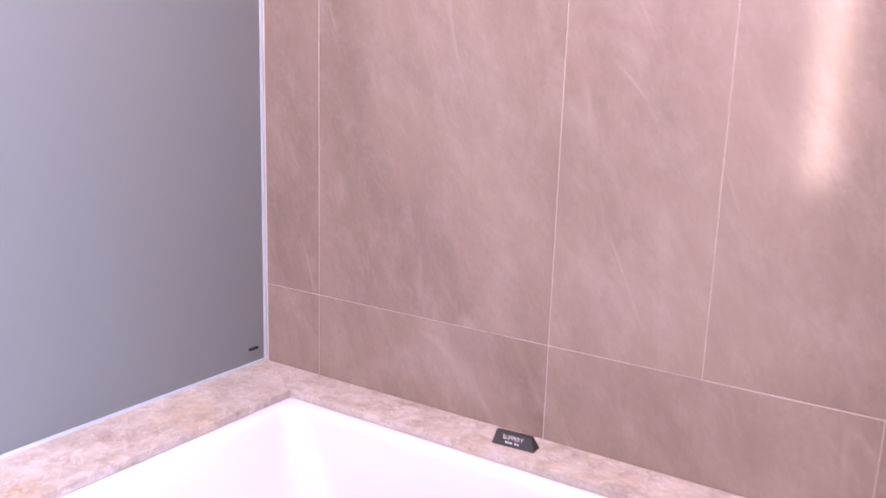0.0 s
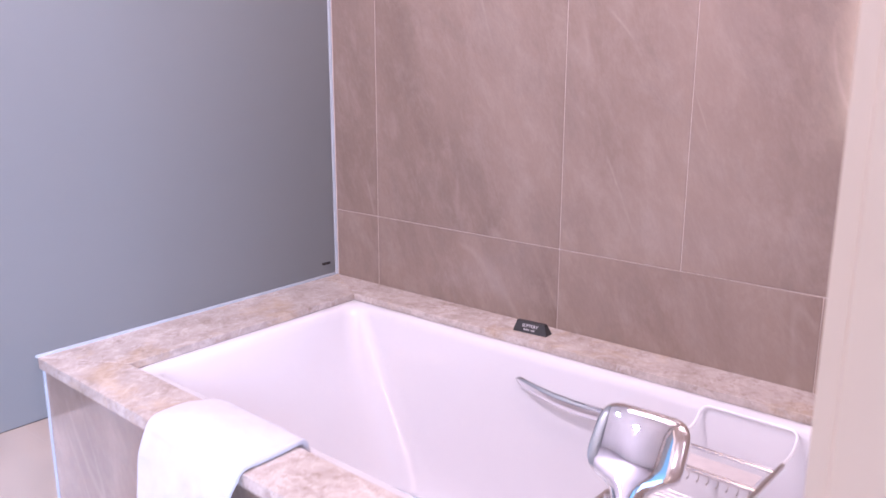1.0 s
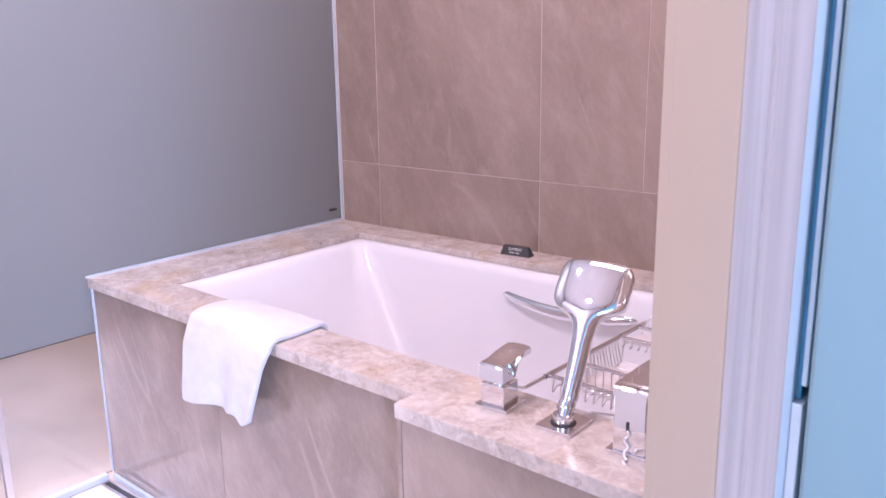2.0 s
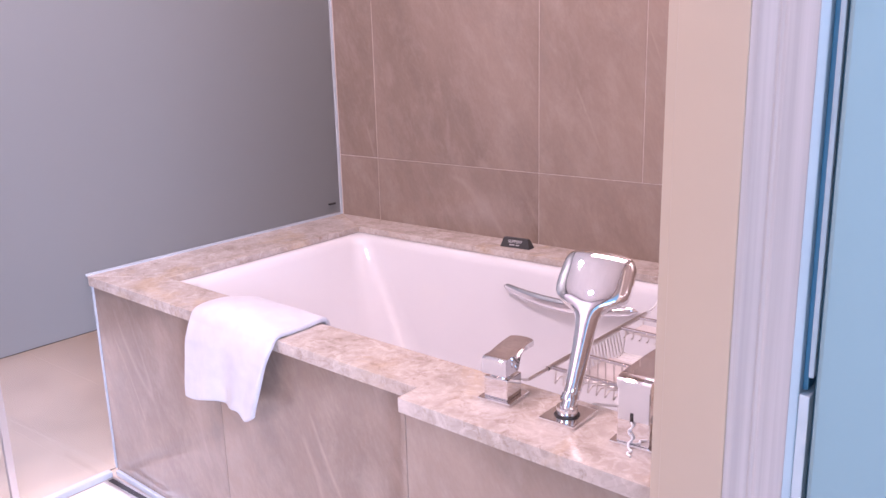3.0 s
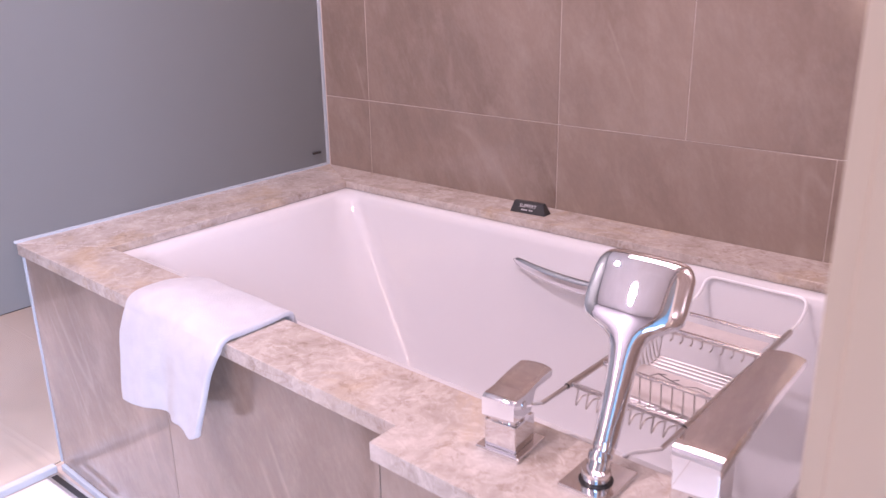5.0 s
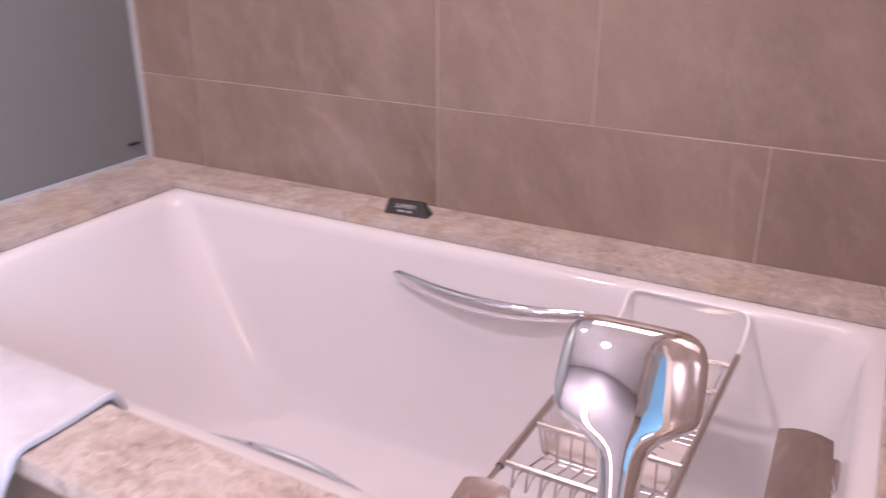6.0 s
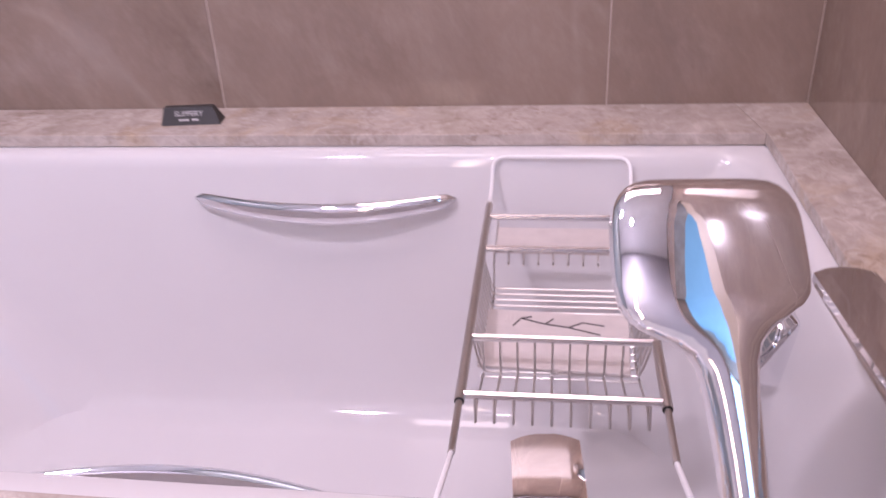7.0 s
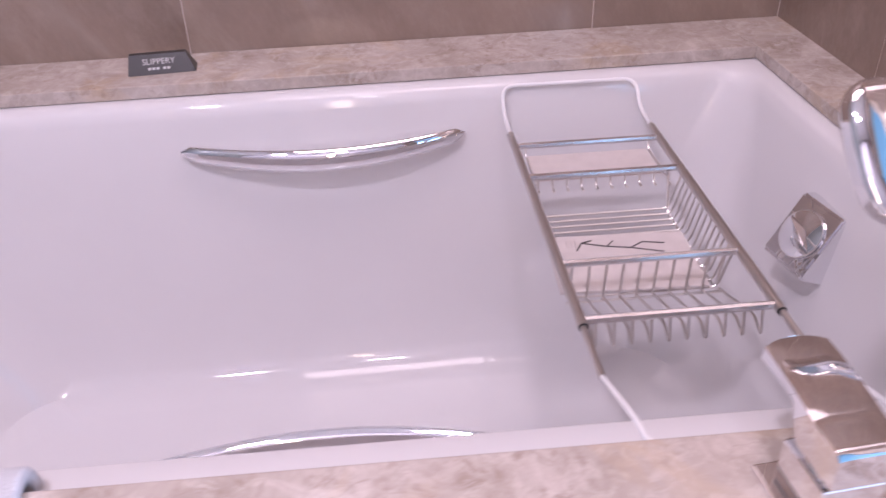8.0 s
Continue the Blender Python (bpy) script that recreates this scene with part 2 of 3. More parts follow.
def tube(points, r, n=8, bm=None, closed=False):
    """A round wire along points."""
    pts = [Vector(p) for p in points]
    rings, side = [], None
    for i, p in enumerate(pts):
        a, b = pts[max(i - 1, 0)], pts[min(i + 1, len(pts) - 1)]
        d = (b - a).normalized()
        if side is None:
            side = d.orthogonal().normalized()
        side = (side - d * side.dot(d)).normalized()
        up = d.cross(side)
        rings.append([p + r * (math.cos(k * math.tau / n) * side + math.sin(k * math.tau / n) * up) for k in range(n)])
    return loft(rings, bm=bm)


def arc(points, r, steps=5):
    """Rounds the corners of a polyline."""
    pts = [Vector(p) for p in points]
    out = [pts[0]]
    for a, b, c in zip(pts, pts[1:], pts[2:]):
        d = min(r, (a - b).length / 2, (c - b).length / 2)
        p, q = b + (a - b).normalized() * d, b + (c - b).normalized() * d
        out += [(1 - s) ** 2 * p + 2 * s * (1 - s) * b + s * s * q for s in (i / steps for i in range(steps + 1))]
    return out + [pts[-1]]


def rounded(x0, x1, y0, y1, r, z, steps=8):
    """A rounded rectangle as a ring, counterclockwise."""
    out = []
    for cx, cy, a0 in ((x1 - r, y1 - r, 0), (x0 + r, y1 - r, 90), (x0 + r, y0 + r, 180), (x1 - r, y0 + r, 270)):
        for i in range(steps + 1):
            a = radians(a0 + 90 * i / steps)
            out.append((cx + r * math.cos(a), cy + r * math.sin(a), z))
    return out


def disc(x, y, z, r, h, n=24):
    return loft([[(x + q * math.cos(i * math.tau / n), y + q * math.sin(i * math.tau / n), zz) for i in range(n)]
                 for q, zz in ((r * 0.96, z), (r, z + h * 0.2), (r, z + h * 0.8), (r * 0.96, z + h))])


# ---- setting: floor, walls, ceiling ----
def structure(name, bm, material, label, category="wall"):
    return tagged(mesh_ob(name, bm, material), label, category, kind="structure")


EAST = 1.80
floor = structure("floor", box(-1.3, 4.2, -3.5, 0.12, -0.06, -0.004), GROUT, "pale grouted bathroom floor under the bath", "floor")
structure("ceiling", prism([(-1.3, 0.12), (-1.3, -2.13), (1.735, -2.13), (1.735, 0.12)], CEIL, CEIL + 0.05), CEILING, "plain pale painted ceiling over the bathroom", "ceiling")
# Unseen ceiling, coloured blue so that the chrome reflects a daylit doorway.
structure("ceiling_outer", prism([(-1.3, -2.131), (-1.3, -3.5), (4.2, -3.5), (4.2, 0.12), (1.736, 0.12), (1.736, -2.131)], CEIL, CEIL + 0.05), DAYTINT_CEILING, "plain outer room ceiling with daylight's blue put into its colour", "ceiling")
wall_north = structure("wall_north", box(-1.3, 4.2, 0.001, 0.12, 0, CEIL), GROUT, "taupe stone-look tiled wall behind the bath")
wall_east = structure("wall_east", box(W + 0.001, EAST - 0.012, -1.132, 0.001, 0, CEIL), GROUT, "taupe tiled end wall of the bath")
structure("wall_east_far", box(W + 0.004, EAST - 0.012, -2.2, -2.00, 0, CEIL), TILE, "taupe tiled wall beside the doorway")
structure("lintel", box(W + 0.004, EAST - 0.012, -1.999, -1.1325, 2.00, CEIL), TILE, "taupe tiled wall over the doorway")
structure("wall_south", box(-1.3, W + 0.004, -2.2, -2.06, 0.88, CEIL), LILAC, "plain pale lilac bathroom wall opposite the bath")
structure("wall_south_low", box(-1.3, W + 0.004, -2.2, -2.056, 0, 0.879), PAINT, "plain white lower wall opposite the bath")
wall_west = thing("wall_west", "beige tiled shower wall with an opening added for daylight", "wall", kind="structure")
for y0, y1, z0, z1 in ((-2.06, -1.92, 0, CEIL), (-0.98, 0.001, 0, CEIL), (-1.92, -0.98, 0, 0.18), (-1.92, -0.98, 1.72, CEIL)):
    part("wall_piece", box(-1.3, -1.2, y0, y1, z0, z1), SHOWER_TILE, wall_west)
# Unseen window, added so that light reaches the frosted pane from behind.
window = thing("added_window", "white framed window, unseen, added to light the frosted glass", "window", kind="structure")
for y0, y1, z0, z1 in ((-1.92, -1.89, 0.18, 1.72), (-1.01, -0.98, 0.18, 1.72), (-1.89, -1.01, 0.18, 0.21), (-1.89, -1.01, 1.69, 1.72)):
    part("window_frame", box(-1.255, -1.215, y0, y1, z0, z1, 0.004), PALE_EDGE, window)
structure("wall_outer_west", box(-1.3, -1.2, -3.5, -2.2, 0, CEIL), OUTER, "plain taupe wall of the outer room")
east = thing("wall_outer_east", "plain taupe outer wall with a tall window opening", "wall", kind="structure")
for y0, y1, z0, z1 in ((-3.5, -3.3, 0, CEIL), (-2.26, 0.001, 0, CEIL), (-3.3, -2.26, 0, 0.4), (-3.3, -2.26, 2.2, CEIL)):
    part("wall_piece", box(4.1, 4.2, y0, y1, z0, z1), OUTER, east)
outer = thing("wall_outer_south", "plain taupe outer wall with a wide window opening", "wall", kind="structure")
for x0, x1, z0, z1 in ((-1.2, 1.45, 0, CEIL), (3.15, 4.1, 0, CEIL), (1.45, 3.15, 0, 0.6), (1.45, 3.15, 2.2, CEIL)):
    part("wall_piece", box(x0, x1, -3.42, -3.3, z0, z1), OUTER, outer)

# ---- frosted partition between bath and shower ----
partition = thing("glass_partition", "frosted glass partition with a clear strip near the floor", "glass partition")
part("frosted_pane", box(-0.010, -0.002, -2.05, -0.006, 0.41, CEIL - 0.01), FROST, partition, "grey satin frosted glass")
clear_pane = part("clear_pane", box(-0.010, -0.002, -1.150, -0.006, 0.012, 0.408), GLASS, partition, "clear glass strip")
door_pane = part("door_pane", box(-0.010, -0.002, -2.05, -1.166, 0.012, 0.408), GLASS, partition, "clear glass strip")
door_pane.visible_shadow = clear_pane.visible_shadow = False
part("seal", box(-0.013, 0.003, -1.166, -1.150, 0.0, 0.41), STEEL, partition, "dark metal edge strip")
part("floor_profile", box(-0.014, 0.010, -2.05, -0.91, -0.004, 0.014, 0.003), SILICONE, partition, "white floor profile")
part("corner_bead", box(-0.002, 0.0042, -0.0055, 0.0035, DECK, CEIL), SILICONE, partition, "white silicone joint")
part("deck_bead", prism([(-0.001, -0.009), (0.005, -0.009), (0.005, -0.903), (-0.001, -0.906)], DECK - 0.001, DECK + 0.005), SILICONE, partition, "white silicone joint")
part("front_bead", box(-0.0008, 0.0018, -0.8950, -0.876, 0.014, DECK - LIP - 0.002), SILICONE, partition, "white silicone joint")
clip = thing("glass_clip", "small dark clip on the frosted glass", "clip")
part("clip_body", box(-0.002, 0.005, -0.058, -0.030, 0.594, 0.600, 0.001), BLACK, clip)

# ---- bath surround: marble deck ----
deck = thing("bath_deck", "cream marble deck round the inset bath", "marble deck")
IX0, IX1, IY0, IY1 = 0.190, 1.585, -0.787, -0.113


def slab(points, depth=T):
    return part("slab", prism([sq(*p) for p in points], DECK - depth, DECK, 0.0016), MARBLE, deck)


slab([(0.002, -0.001), (0.002, -0.903), (IX0 - 0.0015, IY0 + 0.0), (IX0 - 0.0015, IY1 + 0.001)])
slab([(0.003, -0.001), (IX0 - 0.001, IY1), (IX1 - 0.0015, IY1), (IX1 - 0.0205, -0.001)])
slab([(0.003, -0.9035), (1.139, -0.9035), (1.139, -0.950), (W, -0.950), (W, IY0), (IX0, IY0)], LIP)
slab([(IX1 - 0.0200, -0.001), (IX1 - 0.0010, IY1), (IX1, IY1 - 0.004), (IX1, IY0 + 0.0005), (W, IY0 + 0.0005), (W, -0.001)])

# ---- bath ----
bath = thing("bathtub", "glossy white acrylic bathtub set into a marble deck", "bathtub")


def tub_ring(left, right, front, rear, r, z):
    return [(*sq(x, y), zz) for x, y, zz in rounded(IX0 + left, IX1 - right, IY0 + front, IY1 - rear, r, z)]


shell = loft([
    tub_ring(-0.03, -0.03, -0.03, -0.03, 0.04, DECK - T - 0.030),
    tub_ring(-0.03, -0.03, -0.03, -0.03, 0.04, DECK - T - 0.002),
    tub_ring(0.004, 0.004, 0.004, 0.004, 0.035, DECK - T - 0.001),
    tub_ring(0.016, 0.016, 0.036, 0.014, 0.045, DECK - T - 0.003),
    tub_ring(0.025, 0.022, 0.043, 0.021, 0.050, DECK - T - 0.010),
    tub_ring(0.032, 0.027, 0.047, 0.025, 0.055, DECK - T - 0.024),
    tub_ring(0.080, 0.040, 0.056, 0.038, 0.090, 0.42),
    tub_ring(0.150, 0.060, 0.070, 0.060, 0.125, 0.29),
    tub_ring(0.215, 0.080, 0.085, 0.080, 0.145, 0.185),
    tub_ring(0.245, 0.098, 0.094, 0.094, 0.145, 0.145),
    tub_ring(0.275, 0.125, 0.115, 0.115, 0.095, 0.124),
    tub_ring(0.320, 0.165, 0.150, 0.150, 0.080, 0.117),
    tub_ring(0.600, 0.400, 0.250, 0.250, 0.050, 0.112),
], cap_start=False)
part("shell", shell, ACRYLIC, bath, smooth=True)


def grab_rail(y, inward, bulge, level=0.474, sharp=0.8):
    """A slim bowed chrome rail, proud of the side wall, on two feet."""
    n, rings = 28, []
    for i in range(n + 1):
        s = i / n
        x = 0.766 + 0.390 * s
        bow = math.sin(math.pi * s)
        end = min(1.0, 26 * min(s, 1 - s)) ** 0.5
        cz = level - 0.013 * bow
        cy = y + inward * (0.004 + bulge * bow ** sharp)
        h = 0.002 + (0.0085 + 0.006 * bow) * end
        d = 0.002 + (0.004 + 0.003 * bow) * end
        rings.append([(*sq(x, cy + d * math.cos(a)), cz + h * math.sin(a)) for a in (k * math.tau / 12 for k in range(12))])
    return loft(rings)


rail = part("grab_rail", grab_rail(-0.147, -1, 0.026), CHROME, bath, "bowed chrome grab rail", True)
part("grab_rail", grab_rail(-0.738, 1, 0.043, 0.486, 1.0), CHROME, bath, "bowed chrome grab rail", True)

# overflow: a wedge of chrome with a round knob, on the end wall of the bath
OV = pose(1.555, -0.426, 0.437, 0, 0, 11) @ Matrix.Scale(0.96, 4)


def turned(bm, m):
    bm.transform(m)
    return bm


def wedge_cover():
    side = [(0.004, 0.040), (-0.014, 0.042), (-0.058, -0.030), (-0.054, -0.037), (0.010, -0.064)]
    bm = loft([[(x, y, z) for x, z in side] for y in (-0.037, 0.037)])
    bmesh.ops.bevel(bm, geom=bm.edges[:], offset=0.0025, segments=2, affect="EDGES")
    return bm


FACE = OV @ pose(-0.036, 0, 0.006, 0, -58.6, 0)
overflow = part("overflow_cover", turned(wedge_cover(), OV), CHROME, bath, "wedge-shaped chrome overflow cover")
part("knob", turned(disc(0, 0, 0.0, 0.031, 0.004, 32), FACE), CHROME, overflow, "round chrome knob", True)
part("knob_groove", turned(tube([(0.0305 * math.cos(k * math.tau / 32), 0.0305 * math.sin(k * math.tau / 32), 0.0032) for k in range(33)], 0.0008, 6), FACE), STEEL, overflow, smooth=True)
part("knob_ridge", turned(loft([[(-0.029, 0, 0.0042), (0, -0.008, 0.0042), (0.029, 0, 0.0042), (0, 0.008, 0.0042)], [(-0.024, 0, 0.010), (0, -0.001, 0.012), (0.024, 0, 0.010), (0, 0.001, 0.012)]]), FACE @ pose(0, 0, 0, 0, 0, 65)), CHROME, overflow)
part("waste_cover", turned(disc(0, 0, 0, 0.034, 0.008, 28), pose(1.25, -0.475, 0.113)), CHROME, bath, "round chrome waste cover", True)

# ---- taps on the deck ----
mixer = thing("bath_mixer", "square chrome bath mixer with a flat lever", "tap")
part("base_plate", box(-0.030, 0.030, -0.030, 0.034, 0.0, 0.006, 0.0015), CHROME, mixer)
part("body", box(-0.0215, 0.0215, -0.0225, 0.0215, 0.006, 0.0415, 0.0016), CHROME, mixer)
part("collar", disc(0, 0, 0.0415, 0.0175, 0.008), CHROME, mixer, smooth=True)


def creased(bm, degrees=32):
    """Round shading with the true corners kept."""
    bm.normal_update()
    for e in bm.edges:
        if len(e.link_faces) == 2 and e.calc_face_angle() > radians(degrees):
            e.smooth = False
    return bm


def lever_mesh():
    # a thick block at the near end that sweeps up into a thin flat paddle with a bowed tip
    rings = []
    for i in range(33):
        s = i / 32
        y = -0.0275 + 0.0885 * s
        rise = max(0.0, (s - 0.30) / 0.70)
        top = 0.0768 + 0.0066 * (1 - (1 - rise) ** 2) - 0.0035 * max(0.0, 1 - s / 0.07) ** 2
        q = min(1, max(0, (s - 0.42) / 0.16))
        under = 0.0485 + 0.0250 * q * q * (3 - 2 * q)
        w = 0.0219
        ring = []
        for k in range(9):
            u = -1 + k / 4
            bow = 0.006 * (1 - u * u) * max(0, (s - 0.75) / 0.25)
            ring.append((u * w, y + bow, top - 0.0008 * abs(u) ** 6))
        ring += [(w, y, under), (-w, y, under)]
        rings.append(ring[::-1])
    bm = loft(rings)
    bmesh.ops.recalc_face_normals(bm, faces=bm.faces[:])
    return creased(bm)


lever = part("lever", lever_mesh(), CHROME, mixer, "flat polished chrome lever", True)
part("screw_cap", turned(disc(0, 0, 0, 0.0055, 0.0012, 20), pose(0.0217, -0.004, 0.0635, 0, 90, 0)), BRUSHED, lever, smooth=True)
mixer.matrix_world = pose(1.2785, -0.893, DECK, 0, 0, 3.6)

spout = thing("bath_spout", "angular chrome bath spout with a long flat top", "spout")
part("base_plate", box(-0.034, 0.034, -0.028, 0.034, 0.0, 0.005, 0.0015), CHROME, spout)
part("column", box(-0.0245, 0.0245, -0.024, 0.020, 0.005, 0.088, 0.0018), CHROME, spout)
arm = loft([[(x * w, y + bow * (1 - x * x), z + dz) for x, dz in ((-1, 0), (1, 0), (1, h), (0.5, h + 0.0003), (0, h + 0.0003), (-0.5, h + 0.0003), (-1, h))]
            for y, w, z, h, bow in ((-0.0265, 0.0245, 0.088, 0.006, 0), (-0.0260, 0.0252, 0.088, 0.0105, 0), (-0.0235, 0.0253, 0.088, 0.0140, 0), (-0.018, 0.0253, 0.088, 0.0158, 0), (-0.010, 0.0253, 0.088, 0.0165, 0),
                                    (0.06, 0.0253, 0.088, 0.0150, 0), (0.235, 0.0245, 0.0855, 0.0095, 0), (0.256, 0.0242, 0.0850, 0.0090, 0.004), (0.263, 0.0238, 0.0855, 0.0080, 0.008))])
part("arm", arm, CHROME, spout, "flat polished chrome top")
part("slot", box(-0.0045, 0.0000, -0.0255, -0.0235, 0.036, 0.052, 0.0006), BLACK, spout, "dark slot")
cord = [(-0.002 + 0.0035 * math.sin(k * 1.15), -0.0266 - 0.0014 * (k % 2), 0.040 - 0.0036 * k) for k in range(10)]
cord += [(-0.002 + 0.0022 * k + 0.004 * math.sin(k * 1.3), -0.032 - 0.0040 * k, 0.0022) for k in range(6)]
part("cord", tube(arc([Vector(p) for p in cord], 0.002, 2), 0.0016, 6), WHITE_PLASTIC, spout, "thin white cord hanging from the slot", True)
spout.matrix_world = pose(1.522, -0.903, DECK, 0, 0, 2.2)

shower = thing("hand_shower", "chrome hand shower standing in a square deck socket", "hand shower")
part("socket_plate", box(1.369, 1.430, -0.930, -0.856, DECK, DECK + 0.006, 0.0015), CHROME, shower, "square chrome plate")
part("socket", disc(1.400, -0.898, DECK + 0.006, 0.0165, 0.014), CHROME, shower, smooth=True)


def handset():
    """A round handle that widens into a flat-fronted head with a gently domed back."""
    line = [Vector(p) for p in ((1.400, -0.898, 0.566), (1.398, -0.880, 0.592), (1.391, -0.842, 0.646), (1.384, -0.812, 0.690), (1.379, -0.796, 0.711), (1.3755, -0.775, 0.735), (1.373, -0.752, 0.761), (1.372, -0.738, 0.777))]
    # along the axis: half width, side height, dome of the back, depth to the front, squareness
    spec = [(0.0, 0.0120, 0.0118, 0, 0.0118, 2.0), (0.014, 0.0122, 0.0120, 0, 0.0120, 2.0), (0.030, 0.0124, 0.0122, 0, 0.0122, 2.0), (0.034, 0.0135, 0.0132, 0, 0.0130, 2.0),
            (0.060, 0.0142, 0.0136, 0, 0.0132, 2.0), (0.098, 0.0153, 0.0140, 0, 0.0134, 2.05), (0.130, 0.0168, 0.0140, 0.0003, 0.0132, 2.2), (0.148, 0.0190, 0.0136, 0.0010, 0.0128, 2.4),
            (0.158, 0.0230, 0.0128, 0.0020, 0.0122, 2.8), (0.166, 0.0315, 0.0115, 0.0036, 0.0115, 3.4), (0.173, 0.0440, 0.0100, 0.0054, 0.0110, 4.4), (0.180, 0.0540, 0.0088, 0.0068, 0.0106, 5.4),
            (0.188, 0.0592, 0.0082, 0.0076, 0.0104, 6.0), (0.200, 0.0612, 0.0080, 0.0078, 0.0104, 6.0), (0.220, 0.0610, 0.0080, 0.0078, 0.0104, 6.0), (0.238, 0.0600, 0.0080, 0.0076, 0.0104, 6.0),
            (0.248, 0.0578, 0.0078, 0.0070, 0.0102, 5.6), (0.255, 0.0540, 0.0072, 0.0058, 0.0098, 5.0), (0.260, 0.0490, 0.0060, 0.0042, 0.0088, 4.2), (0.263, 0.0430, 0.0045, 0.0022, 0.0070, 3.6), (0.2645, 0.0360, 0.0025, 0.0008, 0.0045, 3.2)]
    cols = [np.array(c) for c in zip(*spec)]
    marks = np.unique(np.concatenate([np.linspace(a, b, 5) for a, b in zip(cols[0], cols[0][1:])]))
    soft_cols = []
    for c in cols[1:]:
        fine = np.linspace(0, cols[0][-1], 1060)
        v = np.interp(fine, cols[0], c)
        k = np.hanning(23)
        pad = np.concatenate([2 * v[0] - v[11:0:-1], v, 2 * v[-1] - v[-2:-13:-1]])
        smooth = np.convolve(pad, k / k.sum(), "valid")
        blend = np.clip((fine - 0.120) / 0.02, 0, 1) * np.clip((0.262 - fine) / 0.006, 0, 1)
        soft_cols.append(np.interp(marks, fine, v + (smooth - v) * blend))
    line = arc(line, 0.03, 4)
    line = [p for i, p in enumerate(line) if i == 0 or (p - line[i - 1]).length > 1e-5]
    total = [0.0]
    for a, b in zip(line, line[1:]):
        total.append(total[-1] + (b - a).length)
    rings = []
    for s, w, h, dome, hf, e in zip(marks, *soft_cols):
        u = float(s) * total[-1] / 0.2645
        k = max(i for i, v in enumerate(total[:-1]) if v <= u + 1e-9)
        f = min(1.0, (u - total[k]) / (total[k + 1] - total[k]))
        p = line[k].lerp(line[k + 1], f)
        j = min(k + 1, len(line) - 2)
        d = (line[k + 1] - line[k]).normalized().lerp((line[j + 1] - line[j]).normalized(), f * 0.5).normalized()
        side = Vector((1, 0.18, 0))
        side = (side - d * side.dot(d)).normalized()
        up = side.cross(d)
        ring = []
        for i in range(72):
            a = i * math.tau / 72
            c, q = math.cos(a), math.sin(a)
            m = float((abs(c) ** e + abs(q) ** e) ** (-1 / e))
            x = m * c
            ring.append(p + side * (float(w) * x) + up * ((float(h) * m * q + float(dome) * (1 - x * x)) if q > 0 else float(hf) * m * q))
        rings.append(ring)
    return loft(rings)


part("hose_nut", turned(disc(0, 0, 0, 0.0142, 0.012, 28), pose(1.3975, -0.8885, 0.5795, -34, -8, 0)), CHROME, shower, "ribbed chrome nut", True)
part("socket_hole", disc(1.400, -0.898, DECK + 0.0062, 0.0195, 0.0012, 28), BLACK, shower, "dark ring round the socket")
part("handset", handset(), CHROME, shower, "chrome handset with a wide flat head", True)

# ---- sign on the deck ----
sign = thing("warning_sign", "small black wedge sign warning of a slippery bath", "sign")
wedge = bmesh.new()
lo = [wedge.verts.new(p) for p in ((0, 0, 0), (0.092, 0, 0), (0.092, 0.030, 0), (0, 0.030, 0))]
hi = [wedge.verts.new(p) for p in ((0.004, 0.014, 0.0245), (0.080, 0.014, 0.0245), (0.080, 0.024, 0.0245), (0.004, 0.024, 0.0245))]
wedge.faces.new(lo[::-1])
wedge.faces.new(hi)
for i in range(4):
    wedge.faces.new((lo[i], lo[(i + 1) % 4], hi[(i + 1) % 4], hi[i]))
bmesh.ops.bevel(wedge, geom=wedge.edges[:], offset=0.0008, segments=2, affect="EDGES")
part("block", wedge, BLACK, sign)
word = bpy.data.curves.new("word", "FONT")
word.body, word.size, word.align_x, word.extrude = "SLIPPERY", 0.0112, "CENTER", 0.0002
word.materials.append(LETTER)
wo = new("word", word)
wo.parent = sign
slope = math.degrees(math.atan2(0.0245, 0.014))
wo.matrix_world = pose(0.043, 0.0068, 0.0127, slope, 0, 0)
for k, x in enumerate((0.030, 0.0355, 0.041, 0.050, 0.0555)):
    part("line_bar", turned(box(-0.002, 0.002, -0.0016, 0.0016, 0, 0.0003), pose(x, 0.0040, 0.0074, slope, 0, 0)), LETTER, sign)
sign.matrix_world = pose(0.7005, -0.0800, DECK, 0, 0, 4)

# ---- bath caddy ----
caddy = thing("bath_caddy", "steel wire bath caddy laid across the bathtub", "bath caddy")
CZ = 0.499
FRONT = sq(1.3, IY0)[1] + 0.005
XL, XR = 1.203, 1.393
for x in (XL, XR):
    part("side_rail", tube([(x, -0.228, CZ), (x, -0.632, CZ)], 0.0052, 10), STEEL, caddy, smooth=True)
    part("sliding_rod", tube([(x, -0.625, CZ), (x, -0.700, CZ)], 0.0034, 8), STEEL, caddy, smooth=True)
for y0, mid, y1, lift in ((-0.234, -0.176, -0.1465, 0.0345), (-0.700, -0.790, FRONT, 0.0435)):
    low = CZ + 0.004 if y1 > y0 else CZ + 0.038
    part("end_loop", tube(arc([(XL, y0, CZ), (XL, mid, low), (XL, y1, CZ + lift), (XR, y1, CZ + lift), (XR, mid, low), (XR, y0, CZ)], 0.02), 0.0026, 8), WHITE_PLASTIC, caddy, "white plastic covered wire loop", True)
for x in (XL, XR):
    part("end_cap", tube([(x, -0.632, CZ), (x, -0.6332, CZ)], 0.0048, 10), BLACK, caddy, "dark end cap", True)
